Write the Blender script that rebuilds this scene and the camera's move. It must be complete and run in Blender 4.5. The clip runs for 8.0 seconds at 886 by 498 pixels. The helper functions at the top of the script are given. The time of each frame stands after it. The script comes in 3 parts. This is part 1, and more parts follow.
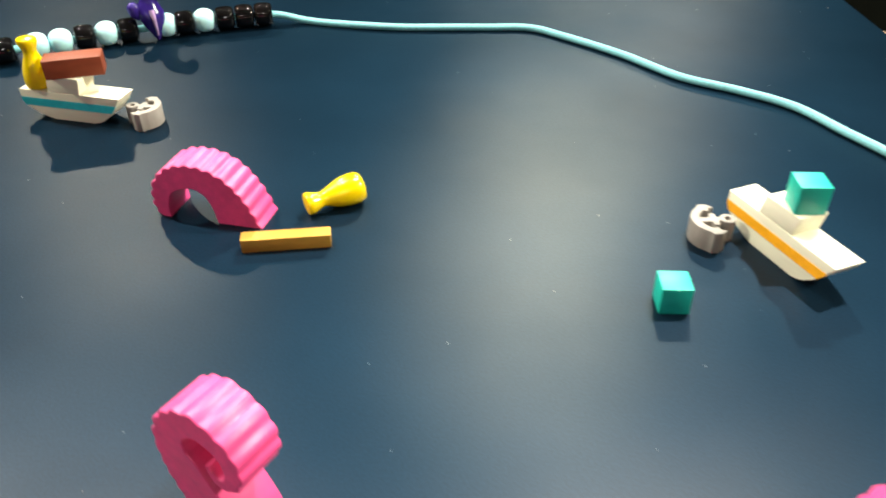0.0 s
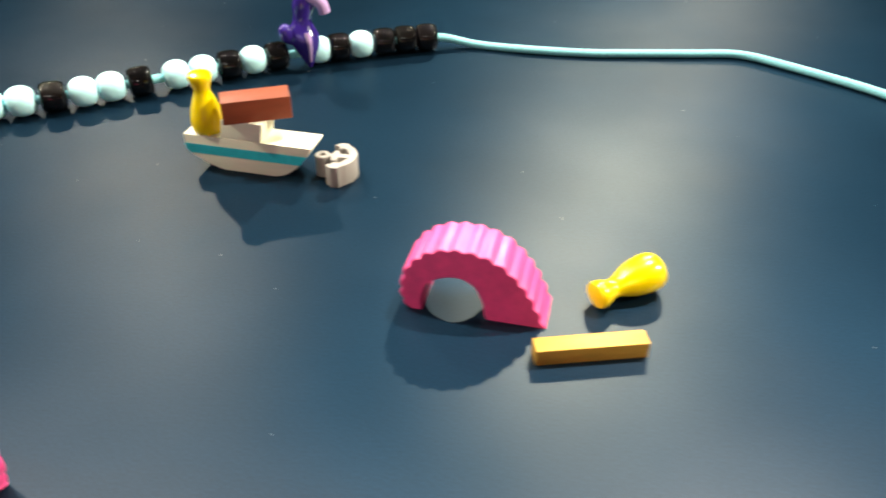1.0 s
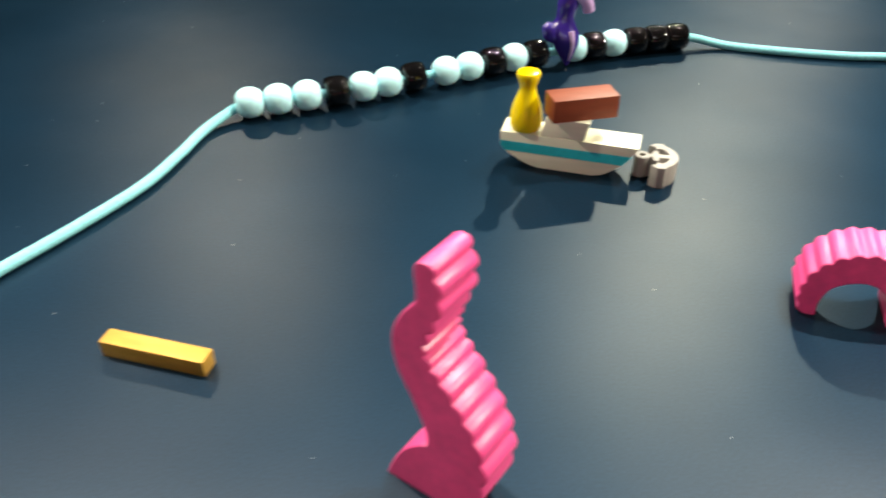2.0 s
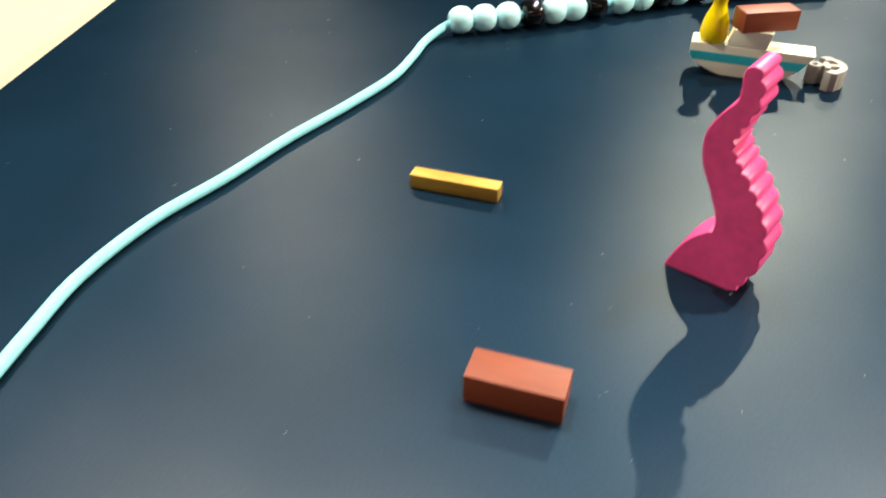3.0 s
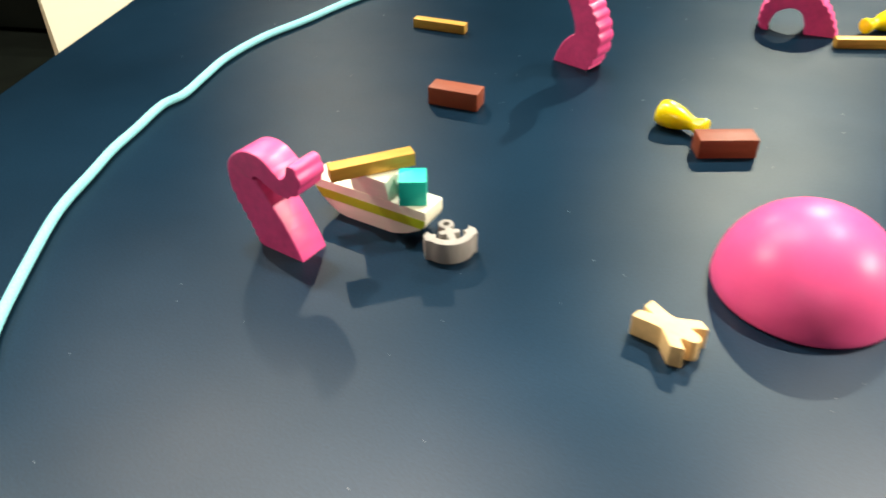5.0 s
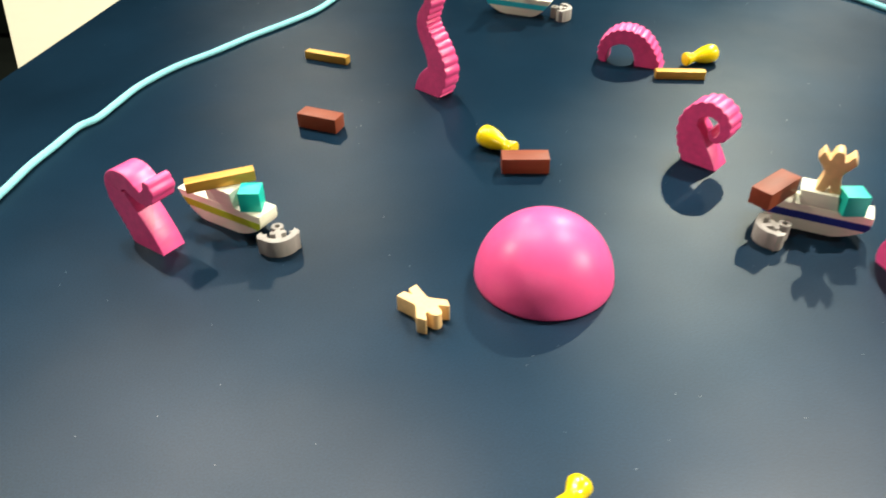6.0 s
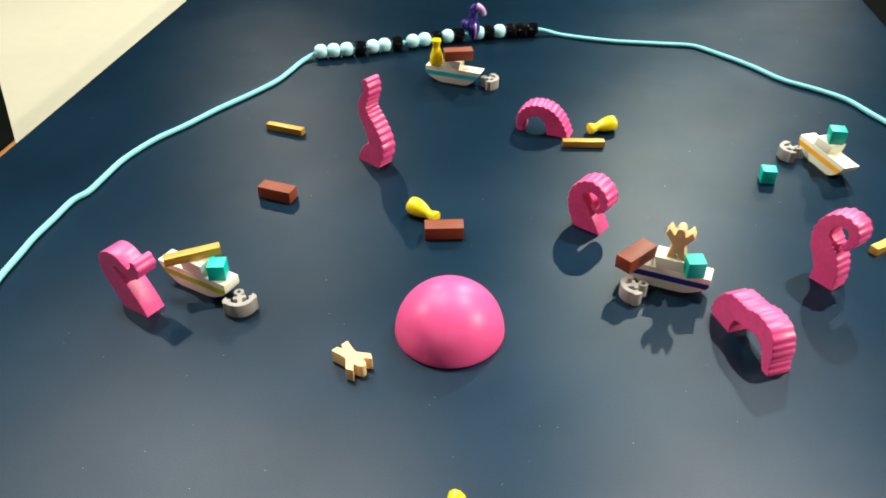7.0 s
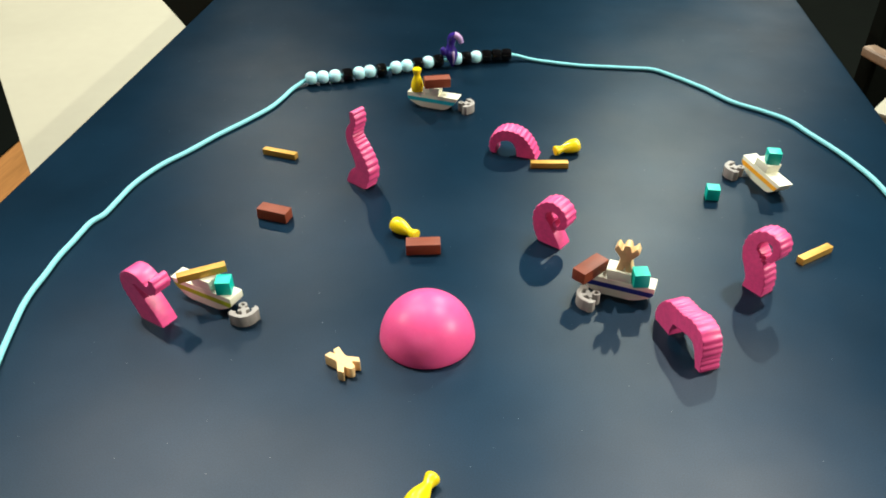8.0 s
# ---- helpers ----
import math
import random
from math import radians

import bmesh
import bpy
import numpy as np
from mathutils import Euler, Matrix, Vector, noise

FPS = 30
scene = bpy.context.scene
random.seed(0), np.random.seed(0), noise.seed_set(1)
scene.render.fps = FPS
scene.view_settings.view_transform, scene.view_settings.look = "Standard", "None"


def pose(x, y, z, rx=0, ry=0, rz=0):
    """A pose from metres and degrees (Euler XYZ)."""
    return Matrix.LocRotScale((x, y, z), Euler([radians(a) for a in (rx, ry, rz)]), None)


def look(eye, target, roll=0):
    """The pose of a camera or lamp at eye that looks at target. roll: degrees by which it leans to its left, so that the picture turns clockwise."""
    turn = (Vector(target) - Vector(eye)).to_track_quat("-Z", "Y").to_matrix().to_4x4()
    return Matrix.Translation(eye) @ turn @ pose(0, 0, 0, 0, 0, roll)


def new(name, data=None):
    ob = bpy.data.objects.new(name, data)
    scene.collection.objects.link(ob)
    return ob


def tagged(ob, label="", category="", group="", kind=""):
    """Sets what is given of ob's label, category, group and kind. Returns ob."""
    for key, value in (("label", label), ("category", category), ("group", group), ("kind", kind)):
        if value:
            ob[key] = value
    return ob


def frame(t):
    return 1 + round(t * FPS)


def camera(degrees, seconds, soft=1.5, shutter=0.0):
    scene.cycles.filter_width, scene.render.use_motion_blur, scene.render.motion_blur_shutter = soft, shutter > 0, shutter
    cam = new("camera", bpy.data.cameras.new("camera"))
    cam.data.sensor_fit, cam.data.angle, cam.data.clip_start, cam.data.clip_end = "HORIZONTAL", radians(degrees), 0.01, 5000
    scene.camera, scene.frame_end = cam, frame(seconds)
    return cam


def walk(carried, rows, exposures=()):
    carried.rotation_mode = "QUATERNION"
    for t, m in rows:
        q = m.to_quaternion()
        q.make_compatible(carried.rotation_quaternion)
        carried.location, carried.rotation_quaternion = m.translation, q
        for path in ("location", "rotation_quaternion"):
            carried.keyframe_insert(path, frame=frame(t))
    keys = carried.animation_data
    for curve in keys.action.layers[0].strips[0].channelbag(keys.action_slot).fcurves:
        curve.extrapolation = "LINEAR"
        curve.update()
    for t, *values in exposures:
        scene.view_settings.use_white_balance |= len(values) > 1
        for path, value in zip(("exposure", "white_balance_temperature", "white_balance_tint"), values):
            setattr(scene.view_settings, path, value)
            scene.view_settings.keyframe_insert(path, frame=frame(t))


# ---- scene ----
cam = camera(59.5, 8.0, soft=1.75, shutter=0.35)
ROWS = [
    (0.0, (-0.00346, -0.00159, 0.13083), (-0.00356, 0.15989, 0.01284), -0.28),
    (0.5, (-0.03635, 0.02973, 0.12802), (-0.03683, 0.18954, 0.00777), -0.44),
    (1.0, (-0.08099, 0.05378, 0.12048), (-0.08091, 0.21550, 0.00281), 0.01),
    (1.5, (-0.12493, 0.06052, 0.11660), (-0.12727, 0.22220, -0.00111), -0.35),
    (2.0, (-0.16711, 0.05290, 0.12076), (-0.17455, 0.21401, 0.00249), -0.12),
    (2.2, (-0.18268, 0.04460, 0.12245), (-0.19158, 0.20602, 0.00469), -0.08),
    (3.3, (-0.23190, -0.03157, 0.11426), (-0.25084, 0.12630, -0.00706), 0.27),
    (3.5, (-0.23775, -0.04676, 0.11666), (-0.25931, 0.10988, -0.00581), 0.20),
    (4.0, (-0.23972, -0.08932, 0.11481), (-0.26588, 0.06776, -0.00619), -0.28),
    (4.5, (-0.21604, -0.13263, 0.12080), (-0.24347, 0.02436, -0.00003), -0.41),
    (5.0, (-0.17705, -0.17150, 0.13371), (-0.20376, -0.01288, 0.01369), -0.49),
    (5.2, (-0.16118, -0.18299, 0.13780), (-0.18790, -0.02355, 0.01817), -0.51),
    (6.3, (-0.09470, -0.22027, 0.18826), (-0.12087, -0.06197, 0.06887), -0.16),
    (6.5, (-0.08850, -0.22671, 0.20265), (-0.11396, -0.06838, 0.08315), -0.09),
    (7.0, (-0.07631, -0.24991, 0.23347), (-0.09828, -0.09070, 0.11444), -0.14),
    (7.5, (-0.06927, -0.26961, 0.25465), (-0.08965, -0.11032, 0.13545), -0.27),
    (8.0, (-0.06469, -0.28501, 0.27113), (-0.08429, -0.12560, 0.15195), -0.28),
]
walk(cam, [(t, look(eye, at, roll)) for t, eye, at, roll in ROWS], exposures=[
    (0.0, 0.08, 6550, 10), (1.0, 0.26, 6650, 11), (2.0, -0.04, 6500, 10), (3.5, 0.05, 6600, 11), (4.0, -0.09, 6500, 10), (5.0, 0.0, 6500, 10), (6.5, -0.20, 6250, 9), (8.0, -0.46, 6050, 8)])

# ---- light: a closed room with small round downlights in its ceiling, plus two added fill lamps ----
CEIL = 1.70
FLOOR = -0.72
world = bpy.data.worlds.new("room_world")
scene.world = world
world.use_nodes = True
world.node_tree.nodes["Background"].inputs[0].default_value = (0.9, 0.95, 1.0, 1)
world.node_tree.nodes["Background"].inputs[1].default_value = 0.006

WARM, MILD, ROSY = (1.0, 0.93, 0.74), (1.0, 0.97, 0.80), (1.0, 0.94, 0.83)
SPOTS = [  # x, y, watts, radius of the bulb, colour
    (0.51, 2.29, 190.0, 0.018, (0.97, 1.0, 0.80)),
    (-1.30, 2.56, 98.0, 0.018, MILD),
    (0.60, 0.74, 145.0, 0.018, ROSY),
    (-0.54, 0.60, 84.0, 0.018, ROSY),
    (-1.24, 0.84, 70.0, 0.018, ROSY),
    (2.35, 0.05, 420.0, 0.03, WARM),
    (-2.20, 0.32, 175.0, 0.03, WARM),
    (1.45, 4.00, 240.0, 0.03, MILD),
    # the last two are added fill, brightening the faces towards the camera
    (0.60, -2.60, 34.0, 0.12, (1.0, 0.97, 0.92)),
    (-1.10, -2.60, 34.0, 0.12, (1.0, 0.97, 0.92)),
]
for x, y, watts, bulb, colour in SPOTS:
    lamp = bpy.data.lights.new("downlight_or_fill", "SPOT")
    lamp.energy, lamp.color = watts, colour
    lamp.shadow_soft_size, lamp.spot_size, lamp.spot_blend = bulb, radians(150), 0.4
    ob = new("downlight_or_fill", lamp)
    ob.location = (x, y, CEIL - 0.03 - bulb)


# ---- materials ----
def material(name, colour, rough=0.5, metal=0.0, spec=0.5, coat=0.0, coat_rough=0.1, grain=0.08, scale=900.0,
             stretch=(1, 1, 1), bump=0.1, bump_scale=None, blotch=0.06, blotch_scale=90.0, sub=0.0, rough_var=0.06):
    """A painted, plastic or wooden surface: its colour varies at two scales, and it has a fine relief."""
    m = bpy.data.materials.new(name)
    m.use_nodes = True
    nt = m.node_tree
    b = nt.nodes["Principled BSDF"]
    b.inputs["Metallic"].default_value = metal
    b.inputs["Specular IOR Level"].default_value = spec
    b.inputs["Coat Weight"].default_value = coat
    b.inputs["Coat Roughness"].default_value = coat_rough
    if sub:
        b.inputs["Subsurface Weight"].default_value = sub
        b.inputs["Subsurface Radius"].default_value = (0.004, 0.002, 0.0015)
        b.inputs["Subsurface Scale"].default_value = 0.5
    tc = nt.nodes.new("ShaderNodeTexCoord")
    mp = nt.nodes.new("ShaderNodeMapping")
    mp.inputs["Scale"].default_value = stretch
    nt.links.new(tc.outputs["Object"], mp.inputs["Vector"])
    rnd = nt.nodes.new("ShaderNodeObjectInfo")
    off = nt.nodes.new("ShaderNodeVectorMath")
    off.operation = "ADD"
    nt.links.new(mp.outputs["Vector"], off.inputs[0])
    nt.links.new(rnd.outputs["Random"], off.inputs[1])
    fine = nt.nodes.new("ShaderNodeTexNoise")
    fine.inputs["Scale"].default_value = scale
    fine.inputs["Detail"].default_value = 4
    nt.links.new(off.outputs["Vector"], fine.inputs["Vector"])
    wide = nt.nodes.new("ShaderNodeTexNoise")
    wide.inputs["Scale"].default_value = blotch_scale
    wide.inputs["Detail"].default_value = 3
    nt.links.new(off.outputs["Vector"], wide.inputs["Vector"])
    mix1 = nt.nodes.new("ShaderNodeMapRange")
    mix1.inputs["From Min"].default_value, mix1.inputs["From Max"].default_value = 0.25, 0.75
    mix1.inputs["To Min"].default_value, mix1.inputs["To Max"].default_value = 1 - grain, 1 + grain
    nt.links.new(fine.outputs["Fac"], mix1.inputs["Value"])
    mix2 = nt.nodes.new("ShaderNodeMapRange")
    mix2.inputs["From Min"].default_value, mix2.inputs["From Max"].default_value = 0.3, 0.7
    mix2.inputs["To Min"].default_value, mix2.inputs["To Max"].default_value = 1 - blotch, 1 + blotch
    nt.links.new(wide.outputs["Fac"], mix2.inputs["Value"])
    mul = nt.nodes.new("ShaderNodeMath")
    mul.operation = "MULTIPLY"
    nt.links.new(mix1.outputs["Result"], mul.inputs[0])
    nt.links.new(mix2.outputs["Result"], mul.inputs[1])
    sc = nt.nodes.new("ShaderNodeVectorMath")
    sc.operation = "SCALE"
    sc.inputs[0].default_value = colour
    nt.links.new(mul.outputs["Value"], sc.inputs["Scale"])
    nt.links.new(sc.outputs["Vector"], b.inputs["Base Color"])
    rr = nt.nodes.new("ShaderNodeMapRange")
    rr.inputs["From Min"].default_value, rr.inputs["From Max"].default_value = 0.3, 0.7
    rr.inputs["To Min"].default_value, rr.inputs["To Max"].default_value = max(rough - rough_var, 0.01), rough + rough_var
    nt.links.new(wide.outputs["Fac"], rr.inputs["Value"])
    nt.links.new(rr.outputs["Result"], b.inputs["Roughness"])
    if bump:
        bp = nt.nodes.new("ShaderNodeBump")
        bp.inputs["Strength"].default_value = bump
        bp.inputs["Distance"].default_value = 0.0003
        src = fine
        if bump_scale:
            src = nt.nodes.new("ShaderNodeTexNoise")
            src.inputs["Scale"].default_value = bump_scale
            src.inputs["Detail"].default_value = 3
            nt.links.new(off.outputs["Vector"], src.inputs["Vector"])
        nt.links.new(src.outputs["Fac"], bp.inputs["Height"])
        nt.links.new(bp.outputs["Normal"], b.inputs["Normal"])
    return m


def laminate(name, colour, rough, ior, pigment):
    """A satin laminate: a deep colour under a clear skin whose gloss ends softly, with fine grit and broad smudges."""
    m = bpy.data.materials.new(name)
    m.use_nodes = True
    nt = m.node_tree
    nt.nodes.remove(nt.nodes["Principled BSDF"])
    out = nt.nodes["Material Output"]
    tc = nt.nodes.new("ShaderNodeTexCoord")

    def waves(scale, detail, lo, hi):
        tex, rng_ = nt.nodes.new("ShaderNodeTexNoise"), nt.nodes.new("ShaderNodeMapRange")
        tex.inputs["Scale"].default_value, tex.inputs["Detail"].default_value = scale, detail
        nt.links.new(tc.outputs["Object"], tex.inputs["Vector"])
        rng_.inputs["From Min"].default_value, rng_.inputs["From Max"].default_value = 0.2, 0.8
        rng_.inputs["To Min"].default_value, rng_.inputs["To Max"].default_value = lo, hi
        nt.links.new(tex.outputs["Fac"], rng_.inputs["Value"])
        return tex, rng_.outputs["Result"]

    grit_tex, grit = waves(1500, 2, 0.72, 1.28)
    _, cloud = waves(14, 4, 0.78, 1.22)
    mul = nt.nodes.new("ShaderNodeMath")
    mul.operation = "MULTIPLY"
    nt.links.new(grit, mul.inputs[0])
    nt.links.new(cloud, mul.inputs[1])
    tint = nt.nodes.new("ShaderNodeVectorMath")
    tint.operation = "SCALE"
    tint.inputs[0].default_value = colour
    nt.links.new(mul.outputs["Value"], tint.inputs["Scale"])
    _, smudge = waves(9, 5, rough - 0.035, rough + 0.035)
    bump = nt.nodes.new("ShaderNodeBump")
    bump.inputs["Strength"].default_value, bump.inputs["Distance"].default_value = 0.10, 0.0002
    nt.links.new(grit_tex.outputs["Fac"], bump.inputs["Height"])
    deep, skin = nt.nodes.new("ShaderNodeBsdfDiffuse"), nt.nodes.new("ShaderNodeBsdfAnisotropic")
    skin.distribution = "BECKMANN"
    _, film = waves(24, 6, 0.8, 1.2)
    clear = nt.nodes.new("ShaderNodeVectorMath")
    clear.operation = "SCALE"
    clear.inputs[0].default_value = (0.094, 0.088, 0.081)
    nt.links.new(film, clear.inputs["Scale"])
    nt.links.new(clear.outputs["Vector"], skin.inputs["Color"])
    nt.links.new(tint.outputs["Vector"], deep.inputs["Color"])
    nt.links.new(smudge, skin.inputs["Roughness"])
    nt.links.new(bump.outputs["Normal"], skin.inputs["Normal"])
    gloss = nt.nodes.new("ShaderNodeFresnel")
    gloss.inputs["IOR"].default_value = ior
    mix = nt.nodes.new("ShaderNodeMixShader")
    nt.links.new(gloss.outputs["Fac"], mix.inputs["Fac"])
    sheen = nt.nodes.new("ShaderNodeBsdfAnisotropic")
    sheen.distribution = "BECKMANN"
    sheen.inputs["Roughness"].default_value = 0.56
    shine = nt.nodes.new("ShaderNodeVectorMath")
    shine.operation = "SCALE"
    shine.inputs[0].default_value = [c * pigment for c in colour]
    nt.links.new(mul.outputs["Value"], shine.inputs["Scale"])
    nt.links.new(shine.outputs["Vector"], sheen.inputs["Color"])
    both = nt.nodes.new("ShaderNodeAddShader")
    nt.links.new(deep.outputs["BSDF"], both.inputs[0])
    nt.links.new(sheen.outputs["BSDF"], both.inputs[1])
    nt.links.new(both.outputs["Shader"], mix.inputs[1])
    nt.links.new(skin.outputs["BSDF"], mix.inputs[2])
    nt.links.new(mix.outputs["Shader"], out.inputs["Surface"])
    return m


TABLE = laminate("navy_laminate", (0.0025, 0.0081, 0.0155), 0.365, 2.6, 1.95)
TRIM = material("table_edge_band", (0.012, 0.03, 0.06), rough=0.4, scale=700)
PINK = material("pink_painted_wood", (0.77, 0.066, 0.25), rough=0.43, spec=0.7, grain=0.12, scale=420, stretch=(1, 0.25, 1), bump=0.35,
                blotch=0.07, blotch_scale=70)
DOME = material("pink_satin_plastic", (0.84, 0.095, 0.29), rough=0.40, spec=0.34, grain=0.02, scale=800, bump=0.03, blotch=0.03, sub=0.1)
WHITE = material("white_painted_wood", (0.88, 0.86, 0.68), rough=0.5, spec=0.35, grain=0.05, scale=500, stretch=(0.2, 1, 1), bump=0.2)
GREEN = material("lime_paint", (0.40, 0.52, 0.015), rough=0.5, grain=0.1, scale=600)
CYAN = material("cyan_paint", (0.02, 0.50, 0.60), rough=0.5, grain=0.1, scale=600)
ORANGE = material("amber_paint", (0.92, 0.42, 0.01), rough=0.5, grain=0.1, scale=600)
NAVY = material("navy_paint", (0.012, 0.025, 0.22), rough=0.5, grain=0.1, scale=600)
TEAL = material("teal_painted_wood", (0.005, 0.50, 0.40), rough=0.45, grain=0.09, scale=500, stretch=(0.3, 1, 1), bump=0.25)
BROWN = material("red_brown_painted_wood", (0.205, 0.044, 0.017), rough=0.5, spec=0.35, grain=0.10, scale=500, stretch=(0.25, 1, 1), bump=0.3)
GOLD = material("gold_painted_wood", (0.52, 0.29, 0.045), rough=0.45, metal=0.4, grain=0.12, scale=700, stretch=(0.25, 1, 1), bump=0.3)
YELLOW = material("yellow_painted_wood", (0.90, 0.66, 0.0), rough=0.22, spec=0.6, grain=0.05, scale=300, bump=0.1)
TAN = material("tan_painted_wood", (0.83, 0.55, 0.25), rough=0.5, grain=0.08, scale=600, bump=0.25)
GREY = material("grey_wood", (0.31, 0.285, 0.26), rough=0.55, grain=0.13, scale=500, stretch=(1, 1, 0.25), bump=0.35)
BEAD_BLUE = material("pale_blue_plastic", (0.50, 0.85, 0.90), rough=0.45, grain=0.02, scale=500, bump=0.05, sub=0.15)
BEAD_BLACK = material("black_gloss_plastic", (0.003, 0.003, 0.0035), rough=0.06, spec=0.36, grain=0.05, bump=0.0, rough_var=0.02)
PURPLE = material("purple_plastic", (0.035, 0.016, 0.20), rough=0.16, spec=0.6, grain=0.05, scale=300, bump=0.05)
LILAC = material("lilac_plastic", (0.55, 0.36, 0.66), rough=0.2, spec=0.6, grain=0.05, scale=300, bump=0.05)
CORD = material("pale_aqua_cord", (0.25, 0.64, 0.69), rough=0.75, spec=0.2, grain=0.2, scale=1500, bump=0.6, blotch=0.05)
LINT = material("pale_lint", (0.30, 0.31, 0.32), rough=0.8, bump=0)
CARTON = material("white_card", (0.35, 0.33, 0.25), rough=0.6, spec=0.2, grain=0.02, scale=60, bump=0.05, blotch=0.03, blotch_scale=8)
WALLPAINT = material("blue_grey_wall_paint", (0.11, 0.13, 0.15), rough=0.8, spec=0.2, grain=0.03, scale=40, bump=0.05, blotch=0.05, blotch_scale=1.5)
CEILPAINT = material("grey_ceiling_paint", (0.10, 0.10, 0.105), rough=0.85, spec=0.1, grain=0.02, scale=30, bump=0.05, blotch=0.05, blotch_scale=1.2)
FLOORWOOD = material("orange_brown_floor", (0.36, 0.16, 0.045), rough=0.45, grain=0.16, scale=30, stretch=(6, 0.5, 1), bump=0.1, blotch=0.15, blotch_scale=3)
BLACKCLOTH = material("black_cloth", (0.003, 0.004, 0.003), rough=0.95, spec=0.05, grain=0.3, scale=400, bump=0.3, blotch=0.2, blotch_scale=12)
PALEWOOD = material("pale_wood", (0.26, 0.18, 0.12), rough=0.5, grain=0.12, scale=120, stretch=(0.1, 1, 1), bump=0.15)
GLOW = material("glowing_lamp_glass", (0.9, 0.88, 0.8), rough=0.4, bump=0)
GLOW.node_tree.nodes["Principled BSDF"].inputs["Emission Color"].default_value = (1.0, 0.96, 0.81, 1)
GLOW.node_tree.nodes["Principled BSDF"].inputs["Emission Strength"].default_value = 30.0
LAMPFRAME = material("white_metal", (0.8, 0.8, 0.8), rough=0.4, bump=0)

MM = 0.001


# ---- building helpers ----
def part(name, bm, mat, parent, label="", smooth=30, flat_sides=False):
    me = bpy.data.meshes.new(name)
    bmesh.ops.recalc_face_normals(bm, faces=bm.faces)
    bm.to_mesh(me)
    bm.free()
    me.materials.append(mat)
    if smooth:
        me.polygons.foreach_set("use_smooth", [True] * len(me.polygons))
        me.set_sharp_from_angle(angle=radians(smooth))
    if flat_sides:
        for p in me.polygons:
            p.use_smooth = abs(p.normal.y) < 0.995
    ob = new(name, me)
    if parent:
        ob.parent = parent
    if label:
        tagged(ob, label)
    return ob


def base(name, x, y, z, turn, label, category, group=""):
    """An empty at the foot of a thing; the place is in millimetres."""
    ob = new(name)
    ob.empty_display_size = 0.005
    ob.matrix_basis = pose(x * MM, y * MM, z * MM, 0, 0, turn)
    return tagged(ob, label, category, group)


def single(name, bm, mat, m, label, category, group="", kind="", smooth=30, flat_sides=False):
    """A thing that is one mesh."""
    ob = part(name, bm, mat, None, smooth=smooth, flat_sides=flat_sides)
    ob.matrix_basis = m
    return tagged(ob, label, category, group, kind)


def place(x, y, z, rx=0, ry=0, rz=0):
    return pose(x * MM, y * MM, z * MM, rx, ry, rz)


def block(sx, sy, sz, bevel=0.3, segments=2, bm=None, at=(0, 0, 0)):
    """A bevelled block in millimetres; its foot is centred on at."""
    bm = bm or bmesh.new()
    made = bmesh.ops.create_cube(bm, size=1.0, matrix=Matrix.Translation((at[0] * MM, at[1] * MM, (at[2] + sz / 2) * MM)) @ Matrix.Diagonal((sx * MM, sy * MM, sz * MM, 1)))
    edges = {e for v in made["verts"] for e in v.link_edges}
    if bevel:
        bmesh.ops.bevel(bm, geom=list(edges), offset=bevel * MM, segments=segments, profile=0.6, affect="EDGES")
    return bm


def plate(outline, depth, bevel=0.25, upright=True, lift=0.0, segments=2):
    """An outline of (a, b) in millimetres as a plate: upright in x and z, with its depth centred on y, or lying in x and y."""
    bm = bmesh.new()
    if upright:
        vs = [bm.verts.new((a * MM, -depth / 2 * MM, b * MM)) for a, b in outline]
        step = (0, depth * MM, 0)
    else:
        vs = [bm.verts.new((a * MM, b * MM, lift * MM)) for a, b in outline]
        step = (0, 0, depth * MM)
    face = bm.faces.new(vs)
    out = bmesh.ops.extrude_face_region(bm, geom=[face])
    bmesh.ops.translate(bm, verts=[v for v in out["geom"] if isinstance(v, bmesh.types.BMVert)], vec=step)
    bmesh.ops.recalc_face_normals(bm, faces=bm.faces)
    if bevel:
        sharp = [e for e in bm.edges if len(e.link_faces) == 2 and e.calc_face_angle(0) > 0.6]
        bmesh.ops.bevel(bm, geom=sharp, offset=bevel * MM, segments=segments, profile=0.6, affect="EDGES")
    return bm


def turned(profile, steps=32):
    """A body turned round z, from (radius, height) in millimetres."""
    bm = bmesh.new()
    rings = []
    for r, z in profile:
        if r <= 0:
            rings.append([bm.verts.new((0, 0, z * MM))])
        else:
            rings.append([bm.verts.new((r * MM * math.cos(a), r * MM * math.sin(a), z * MM)) for a in (2 * math.pi * k / steps for k in range(steps))])
    for lo, hi in zip(rings, rings[1:]):
        for k in range(steps):
            j = (k + 1) % steps
            corners = []
            for v in (lo[k % len(lo)], lo[j % len(lo)], hi[j % len(hi)], hi[k % len(hi)]):
                if v not in corners:
                    corners.append(v)
            bm.faces.new(corners)
    for ring in (rings[0], rings[-1]):
        if len(ring) > 2:
            bm.faces.new(ring)
    return bm


def smooth_line(points, per=8):
    """A Catmull-Rom line through points of any dimension."""
    pts = [np.array(p, float) for p in points]
    pts = [2 * pts[0] - pts[1]] + pts + [2 * pts[-1] - pts[-2]]
    out = []
    for a, b, c, d in zip(pts, pts[1:], pts[2:], pts[3:]):
        for k in range(per):
            t = k / per
            out.append(0.5 * (2 * b + (c - a) * t + (2 * a - 5 * b + 4 * c - d) * t**2 + (3 * b - a - 3 * c + d) * t**3))
    out.append(pts[-2])
    return out


